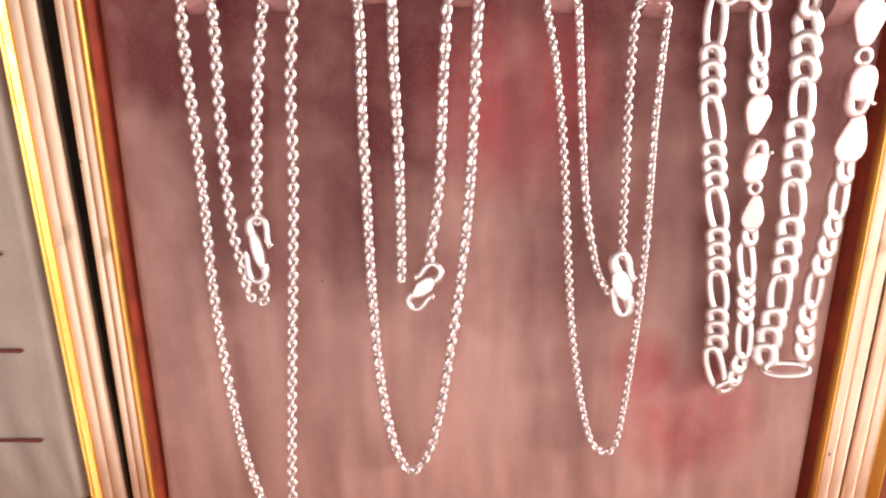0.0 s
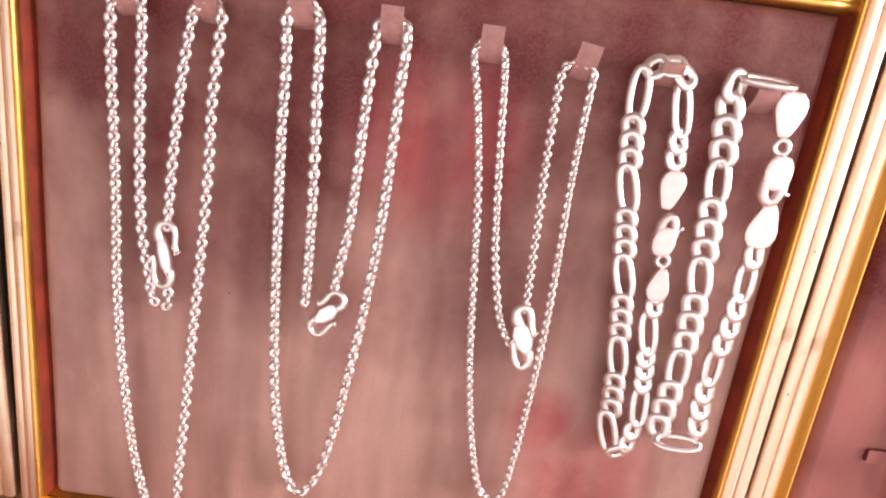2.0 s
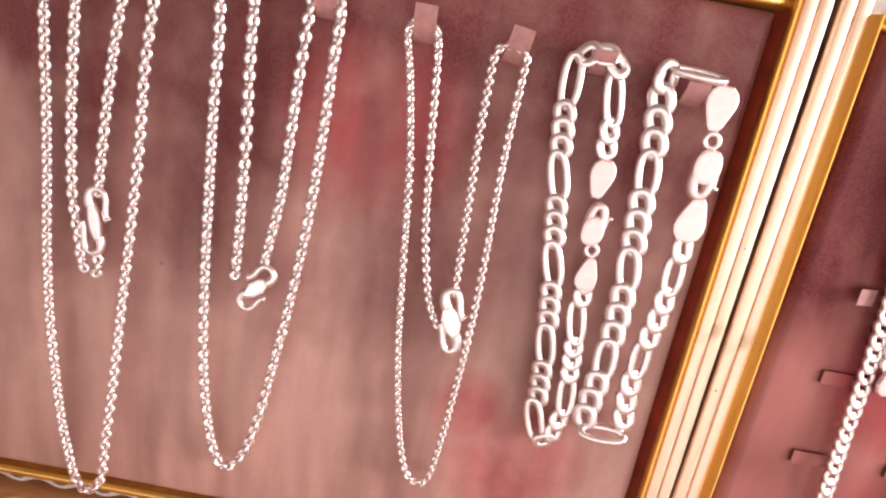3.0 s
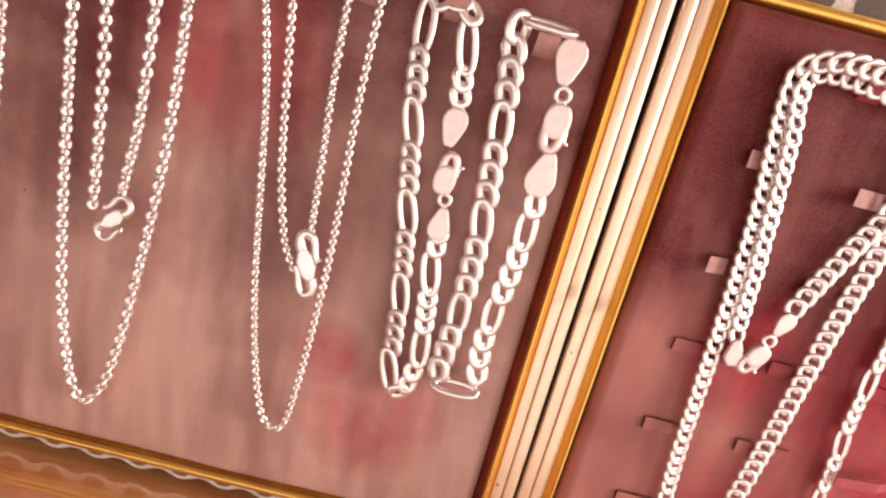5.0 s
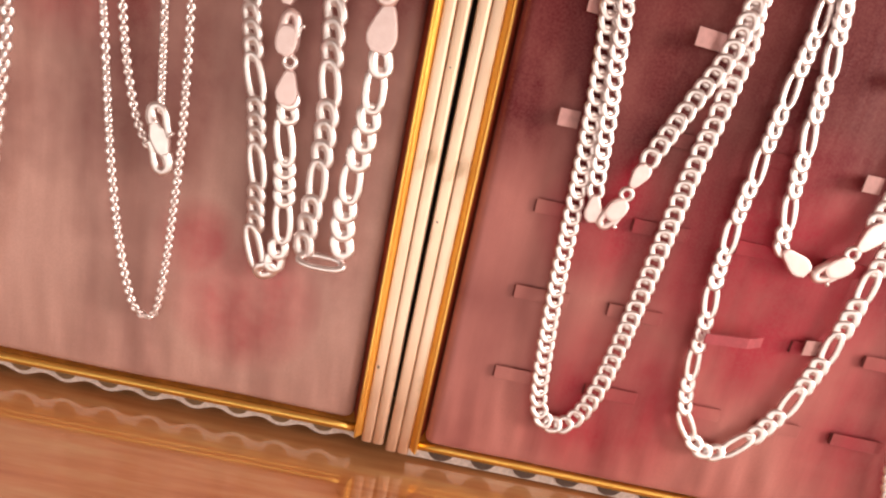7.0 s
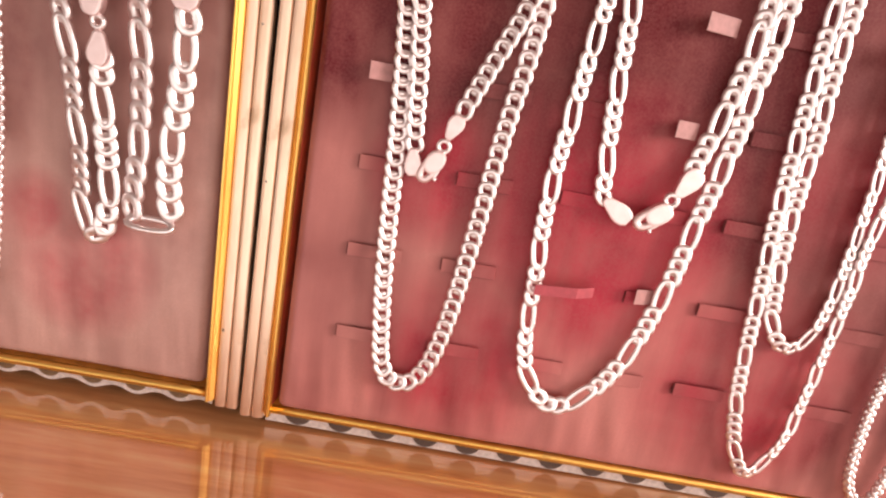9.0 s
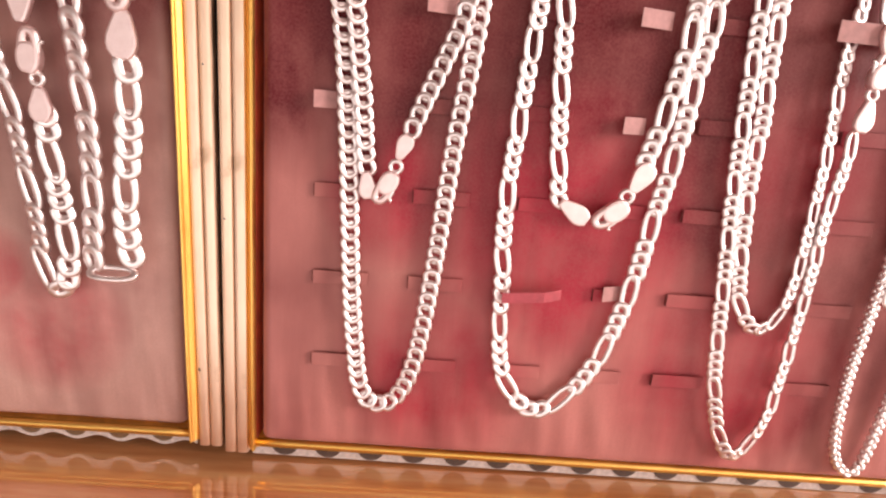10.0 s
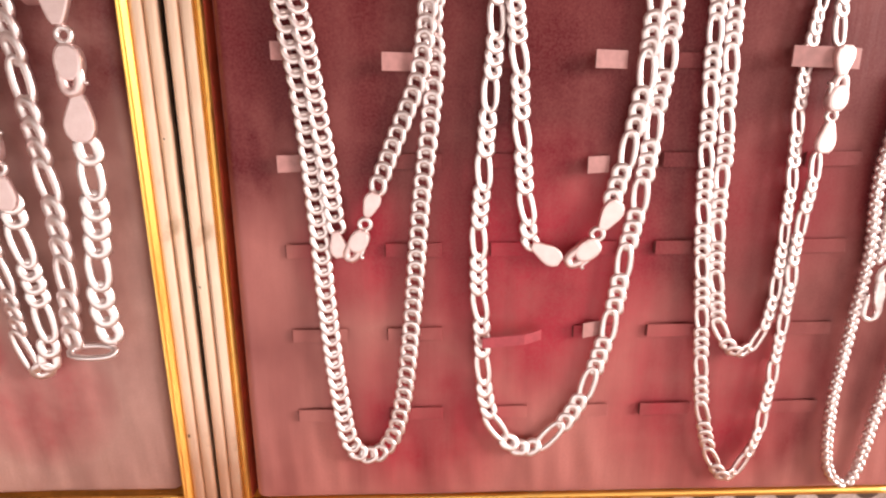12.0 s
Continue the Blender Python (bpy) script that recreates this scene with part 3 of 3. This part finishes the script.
lay_links(c, mm("-55,90.8 -57.1,93.3 -58.3,100.9 -60.1,112.5 -60.7,128.5 -60.5,148.1 -59.9,167.9 -60.4,173.5 -63.5,174.4 -66.7,173.1 -68,169.4 -68.1,154.8 -67.6,137.2 -67.4,116.9 -67.5,96.9 -66.7,75.6 -65,56.8 -62.8,39 -58.9,25,1 -56.5,20.8,2 -52.4,19.0,3 -48.9,23.1,2 -48.2,38.1,1 -47.3,54.2 -45.4,80.8 -43.5,105.4 -41.8,131.3 -41.3,149.3 -39.9,165 -39.3,171.2 -40.2,174.5 -43.6,174.5 -46.3,173 -47.1,170 -49.3,156 -51.3,136.8 -52.7,117.9 -52.8,111.8"), cable, (4, 94), 0, 3)
s_clasp(c, -53.4, 106.6, -4, 1.3)
lay_links(c, mm("-55,90.8 -52.8,91.2 -52.4,94.0 -52.9,97"), cable, (20, 110), 0, 6)

c = necklace("necklace", "polished silver cable chain necklace joined with an open S-hook", "necklace", G1, (-10.7, 34.2))
lay_links(c, mm("-12.9,95.9 -12.7,100.8 -12.7,117.4 -13,136.3 -13.8,158.3 -13.9,170.7 -15,176.3 -18.6,177.8 -21.8,176.7 -22.7,173.5 -22.3,163.3 -22.4,143.2 -22,120 -21.4,95 -19.9,67.9 -17.1,48.6 -14.3,38.7 -10.7,34.2 -5.5,40.4 -1.6,55.8 1.8,78.8 4.3,98.5 6.2,118.7 7.3,140.6 7.7,159.6 8.3,172.1 7.1,176 3.9,177.2 1.2,175.9 .4,172.3 .1,168.9 -.8,151.9 -1.3,137.1 -2.2,121.4 -3.9,109.8 -4.8,102.7 -4.9,100.6"), thick_cable, (40, 130), 0, 9)
s_clasp(c, -6.2, 95.6, 40, 1.0, 0.0, -1, 1.25, 1.6)

c = necklace("necklace", "fine polished silver cable chain necklace with a broad S-hook", "necklace", G1, (49.4, 41.3))
lay_links(c, mm("47.5,92.9 44.1,98.8 41.7,106.3 38.8,121 36.7,139.6 35.3,154.3 34,168.2 32.8,172.9 29.2,174.7 26.5,173.5 25.7,170.5 26.7,166.4 28.7,156.7 31.4,139.2 33.3,120.6 35.3,99 37.3,81.4 40.8,61 45.1,45.4 49.4,41.3 52.7,44 54.5,58.2 55.7,77.3 56.5,97.1 56.4,120.6 56,139.3 56.2,155.6 56.6,167.6 56.5,170.3 53.4,172.5 49.9,171.7 48.5,169.2 48.3,162.2 48.5,146.3 49.2,128.1 49.7,113.6 50,105.6 50.2,103.5"), fine, (30, 120), 0, 8)
s_clasp(c, 50.5, 96.4, -15, 1.27, 0.0, 1, 0.88, 1.55)

c = necklace("bracelet", "slim silver figaro bracelet with a lobster clasp, hung from a tab", "bracelet", G1, (84, 63.9))
lay_figaro(c, mm("81.8,148.2 81.7,153.7 80.6,164.3 80.2,170.5 78,174 73.6,174.3 70.2,172.7 69.1,169.1 68.9,162.1 69.9,152.2 72.5,134.3 76,113.8 78.7,93.4 80.3,75.4 81,67.5 84,63.9 86.9,66.8 88,77.9 87.1,90.5 85.4,104.3 85.4,111.9 84.8,116.5"), (16.2, 41.1, 65.7, 90.2, 114.4, 138.5, 163.5, 186.8), 6.4)
leaf_end(c, 84.8, 117.6, 3, 9.5, 6.4, 0.5), ring(c, 84.5, 124.4, 4.6, 0.3), lobster_clasp(c, 83.4, 131.8, 185, 12.5, 6.4, 0.5, -1), leaf_end(c, 82.2, 143.8, 184, 10.5, 7.0, 0.5)

c = necklace("bracelet", "broad silver figaro bracelet with a lobster clasp, hung from a tab", "bracelet", G1, (101, 69))
LONG, SHORT = lay_figaro(c, mm("92.4,177 91.9,174 92.8,163.6 93.8,153.7 94.6,138.9 95.8,123.3 96.6,108.5 96.3,91.2 95.4,80.3 94.9,72 94.7,65"), (29.9, 56.6, 84.0), 7.3, (3.5, 0), 0.76)
lay_figaro(c, mm("107.0,69 106.7,72.2 105.4,84.7 106.1,97.2 107.6,109.3 108.4,124.2 108.9,134"), (26.2, 52.7), 7.3, tight=0.76)
ob = new("link", SHORT)
ob.parent = c
at_world(ob, pose(0.0921, 0.1522, 0.1718, 0, -84, 0) @ Matrix.Rotation(radians(112), 4, "X"))
for x, z, tilt, turn in ((99.8, 173.6, 62, 2.5), (101.0, 70.2, 40, 0)):
    ob = new("link", LONG)
    ob.parent = c
    at_world(ob, pose(x / 1000, 0.1515, z / 1000, 0, turn, 0) @ Matrix.Rotation(radians(90 - tilt), 4, "X") @ Matrix.Diagonal((1.08, 0.8, 1, 1)))
leaf_end(c, 108.3, 137.6, 6, 12.5, 8.6, 0.6), lobster_clasp(c, 107.9, 149.6, 3, 14.0, 7.4, 0.6), ring(c, 107.6, 158.5, 5.4, 0.4), leaf_end(c, 106.9, 166.6, 182, 11.5, 8.4, 0.8)

curb = [(CURB, 0.0064, 0.0037)]
c = necklace("necklace", "silver curb chain necklace wound double over two tabs", "necklace", G2, (181.4, 32.3))
lay_links(c, mm("174.9,104.2 174.4,107.7 173.7,113.9 172.8,125 171.1,138.8 169.5,153.3 167.8,164.5 166.1,172.3 166.9,177.8,0 172.1,179.6,0 181.2,179.0,0 191.9,177.4,0 201.4,174.6,0 203.4,171 202.4,161.2 203.1,151.8 201.4,134.1 199.2,116.9 197.5,98.7 195.8,79.4 193.3,57.1 190.3,42.3 186,34.3 181.4,32.3 177.3,33.9 174.7,39.7 173.3,49.7 171.6,67 170.5,85.2 169.8,100.7 168.9,117.2 167.6,135.8 165.7,151.9 163.6,165 162.8,175.1 164.3,179.8,1.5 171.5,181.9,3.5 180.5,181.6,3.5 191,180.4,3.5 200.5,177.2,3 203.0,171.5,2 201.1,164,2 200.6,158,2 198.5,147.5,1 195.3,139.4 191.2,129.6 187.3,119.9 185.9,116.2 185.2,114"), curb, (17,), 20, 2)
leaf_end(c, 175.0, 102.2, -8, 8.0, 5.2, 0.8), lobster_clasp(c, 180.2, 101.8, 30, 10.8, 5.6, 1.2), ring(c, 182.9, 108.0, 4.6, 0.8), leaf_end(c, 184.8, 113.6, 202, 7.5, 5.0, 0.9)

c = necklace("necklace", "broad silver figaro chain necklace, one strand under a red tab", "necklace", G2, (231.4, 33.5))
lay_figaro(c, mm("231.6,100.4 230.2,103.1 229.1,111.8 227.4,127.8 226.5,141.5 225.5,154.7 224.2,167.2 223.8,176 226,181,1 242,184,1 258,182,1 265.4,177 266,167.3,.6 265.5,151.7,.6 264,138.4 262.9,124.4 260.9,109.8 258.6,96.2 256.5,80.3 253.2,65.5 249.5,53.9 243.8,43.1 236.8,36.1 231.4,33.5 226.8,35.3 222.1,40.6 218.7,49.7 217.3,60.4 216.6,75.5 215.5,89.8 215.5,106.9 216.7,124.7 217.8,141.6 219,154.7 219.5,167.2 220,178 224,184,2 242,187,2 257,185,2 261.2,178,1 261.5,167.3 260.9,154.6 259.9,142.9 257.8,130.7 255,118.9 254,115.1 253.4,112.5"), (12.4, 33.0, 53.3, 148.2, 166.8, 186.4, 206.2, 226.8, 247.0, 268.4, 290.5, 311.5, 332.0, 352.0, 372.4, 393.6, 506.8, 528.4), 5.6)
leaf_end(c, 235.0, 98.9, -58, 10.0, 6.0, 0.8), lobster_clasp(c, 245.4, 98.8, 54, 12.0, 6.2, 1.0), ring(c, 249.6, 104.4, 5.0, 0.8), leaf_end(c, 252.9, 109.8, 210, 9.5, 6.4, 0.8)

c = necklace("necklace", "slim silver figaro chain necklace hung in two loops", "necklace", G2, (298.7, 21.2))
lay_figaro(c, mm("280,182,1 282.7,167.3 283.3,154.6 283.6,142.8 284.9,127.4 284.8,117.8 285.4,106.2 286.7,92.4 288.9,77.9 291.9,70.4 296.6,66 301.5,69.3 304.7,77.7 305.7,92.1 305.6,106 305.3,120.9 304.4,136.7 304.3,150.2 305.2,158.9 306,167.4 307,180,1"), (46.6, 109.5, 127.0, 144.0, 160.5, 177.0, 193.0), 4.6)
lay_figaro(c, mm("278,182 278.2,167.3 278.2,154.6 279,138.3 279.8,122.7 281.2,102.9 283.5,81.7 285.6,61 287.5,47.1 291.1,32.7 295.1,24.1 298.7,21.2 302.8,26 306.4,34.4 308.1,48.7 309.1,66.3 309.8,84.9 309.9,102.5 311.5,117.6 311.6,127.6"), (22.5, 39.4, 56.0, 72.2, 88.6, 104.8, 121.3, 137.6, 154.8, 171.0, 187.8, 205.0, 221.4, 236.8, 252.8, 269.2), 4.6)
lay_figaro(c, mm("312.2,155.6 312.0,161 311.7,167.4 311,181"), (4.5, 21.0), 4.6)
leaf_end(c, 311.9, 131.6, 4, 9.0, 5.4, 1.5), ring(c, 312.3, 137.4, 4.0, 1.5), lobster_clasp(c, 312.6, 143.7, 184, 10.5, 5.4, 2.0), leaf_end(c, 312.4, 151.8, 182, 8.0, 5.4, 2.6)

franco = [(FRANCO, 0.0034, 0.0013)]
c = necklace("necklace", "thick silver foxtail chain necklace with an S-hook", "necklace", G2, (338.7, 17.4))
lay_links(c, mm("336,150 331.6,127.1 331.2,115.8 332.5,100.6 332.5,90 331.7,80 330.8,65.9 329.9,50.2 331,31.7 333.6,21.9 338.7,17.4 342,20.6 343.8,31.3 345.0,43 347,58 350,80 352,110 352,150"), franco, (32, -32), 0, 2)
lay_links(c, mm("341,150 336.6,127.1 336.2,112 336.0,97 336,93"), franco, (32, -32), 0, 2)
s_clasp(c, 336.6, 85.0, 2, 1.15, 1.0)

# ---- tabs cut out of the pads ----
def hang_tab(x, z, width=6.0, height=8.5, out=6.0, turn=0.0, mat=TAB_CLOTH, parent=tray_a):
    """A tongue cut from the card, folded out and up at its foot."""
    bm = bmesh.new()
    n = 7
    rows = []
    for k in range(n + 1):
        u = k / n
        y, zz = -out / 1000 * math.sin(u * 1.35) / math.sin(1.35), height / 1000 * (u ** 1.5)
        rows.append([bm.verts.new((s * width / 2000 * (1 - 0.06 * u), y, zz)) for s in (-1, -0.33, 0.33, 1)])
    for a, b in zip(rows, rows[1:]):
        for j in range(3):
            bm.faces.new((a[j], a[j + 1], b[j + 1], b[j]))
    bmesh.ops.recalc_face_normals(bm, faces=bm.faces)
    bmesh.ops.solidify(bm, geom=bm.faces[:], thickness=0.0005)
    ob = part("tab", bm, mat, parent, "cloth-faced card tab folded out")
    ob.matrix_basis = parent.matrix_basis.inverted() @ pose(x / 1000, 0.1558, z / 1000, 0, turn, 0)
    return ob


for x, z, turn in ((-63.8, 169.5, -8), (-43.4, 170.0, 4), (-18.6, 171.8, -4), (4.2, 171.0, 0), (29.7, 169.6, 0), (53.4, 168.4, 8)):
    hang_tab(x, z, turn=turn)
for x, z in ((75.6, 169.6), (100.2, 166.2)):
    hang_tab(x, z, height=5.5)


def side_flap(x, z, width, height, open_degrees, parent, mat, turn=0.0, slit=True):
    """A flap cut on three sides and hinged at its right side, with the cut showing round it."""
    if slit:
        bm = box_bm(-width / 2000 - 0.0003, width / 2000, 0, 0.0003, -height / 2000 + 0.0003, height / 2000 - 0.0003)
        ob = part("slit", bm, SLIT, parent)
        ob.matrix_basis = parent.matrix_basis.inverted() @ pose(x / 1000, 0.1548, z / 1000, 0, turn, 0)
    bm = box_bm(-width / 1000, 0, -0.00025, 0, -height / 2000, height / 2000, 0.0001, 1)
    bmesh.ops.transform(bm, verts=bm.verts[:], matrix=parent.matrix_basis.inverted() @ pose((x + width / 2) / 1000, 0.1547, z / 1000, 0, turn, 0) @ pose(0, 0, 0, 0, 0, open_degrees))
    return part("flap", bm, mat, parent)


PADRED = FABRIC_B
for z in (45.6, 72.8, 99.4, 125.3, 152.3):
    for x in (167.6, 196.5, 225.5, 251.5, 276.5, 318.0):
        k = (round(x), round(z))
        if k in ((168, 125), (252, 125), (252, 152), (196, 152), (168, 152), (318, 152), (226, 73)):
            continue
        side_flap(x, z, 12.5 if x in (225.5, 251.5) else 16.5, 4.2, 0.1 + (x * 7 + z * 3) % 0.7, tray_b, PADRED)
for x, z, width in ((162.0, 125.0, 6.6), (249.0, 124.2, 7.4), (250.5, 152.5, 10.5), (193.5, 151.9, 10.5), (162.0, 154.8, 5.6), (250.3, 74.0, 6.6)):
    side_flap(x, z, width, 4.8, 20, tray_b, TAB_CLOTH, slit=False)


def loose_strip(x0, x1, z, height, depth, turn, mat):
    """A card tongue that lies over a chain, bent back to the pad at its right end."""
    bm = bmesh.new()
    rows = []
    for k in range(11):
        u = k / 10
        y = depth + 0.0025 * max(0.0, u - 0.72) / 0.28
        rows.append([bm.verts.new(((x0 + (x1 - x0) * u) / 1000, y, (z + h * height / 2 + turn * (u - 0.5)) / 1000)) for h in (-1, 1)])
    for p, q in zip(rows, rows[1:]):
        bm.faces.new((p[0], q[0], q[1], p[1]))
    bmesh.ops.recalc_face_normals(bm, faces=bm.faces)
    bmesh.ops.solidify(bm, geom=bm.faces[:], thickness=0.0004)
    bmesh.ops.transform(bm, verts=bm.verts[:], matrix=tray_b.matrix_basis.inverted())
    return part("tab", bm, mat, tray_b, "card tab lying over a chain")


loose_strip(216.6, 234.5, 72.4, 3.2, 0.1498, 1.5, TAB_RED)
loose_strip(299.0, 319.4, 152.8, 5.4, 0.1508, -0.6, TAB_CLOTH)
for x, z in ((184.0, 178.5), (205.0, 176.0)):
    hang_tab(x, z - 3, mat=TAB_RED, parent=tray_b)

# ---- small marks ----
tray_c = [o for o in scene.objects if o.name == "display_tray"][0]
for x, z, length in ((-128.5, 104.3, 12), (-128.1, 74.0, 20), (-127.6, 43.2, 24)):
    bm = plate_bm([(0, 0), (-0.001, 0.0007), (-length / 1000, 0.0003), (-length / 1000, -0.0003), (-0.001, -0.0006)], 0.0004, 0)
    ob = part("slit", bm, SLIT, tray_c)
    ob.matrix_basis = tray_c.matrix_basis.inverted() @ pose(x / 1000, 0.1548, z / 1000)


def speck(parent, x, y, z, size, mat, stretch=1.0):
    """A dent or grain of dirt, as a small uneven lump."""
    bm = bmesh.new()
    bmesh.ops.create_icosphere(bm, subdivisions=1, radius=size / 1000)
    for v in bm.verts:
        v.co = Vector((v.co.x, v.co.y * 0.4, v.co.z * stretch)) * (1 + 0.35 * noise.noise(v.co * 3000))
    ob = part("speck", bm, mat, parent)
    ob.matrix_basis = parent.matrix_basis.inverted() @ pose(x / 1000, y / 1000, z / 1000)


speck(tray_a, 123.2, 156.6, 37.9, 0.45, DOT_BROWN, 1.5)
speck(tray_a, 127.3, 156.7, 131.8, 0.3, DOT)
speck(tray_b, 132.4, 156.8, 88.1, 0.4, DOT, 1.4)
speck(tray_a, -102.6, 156.7, 131.0, 0.35, DOT_BROWN, 1.6)
speck(tray_a, -96.9, 156.2, 62.0, 0.5, GOLD, 2.4)
speck(tray_a, -36.9, 157.9, 95.5, 0.35, DOT)
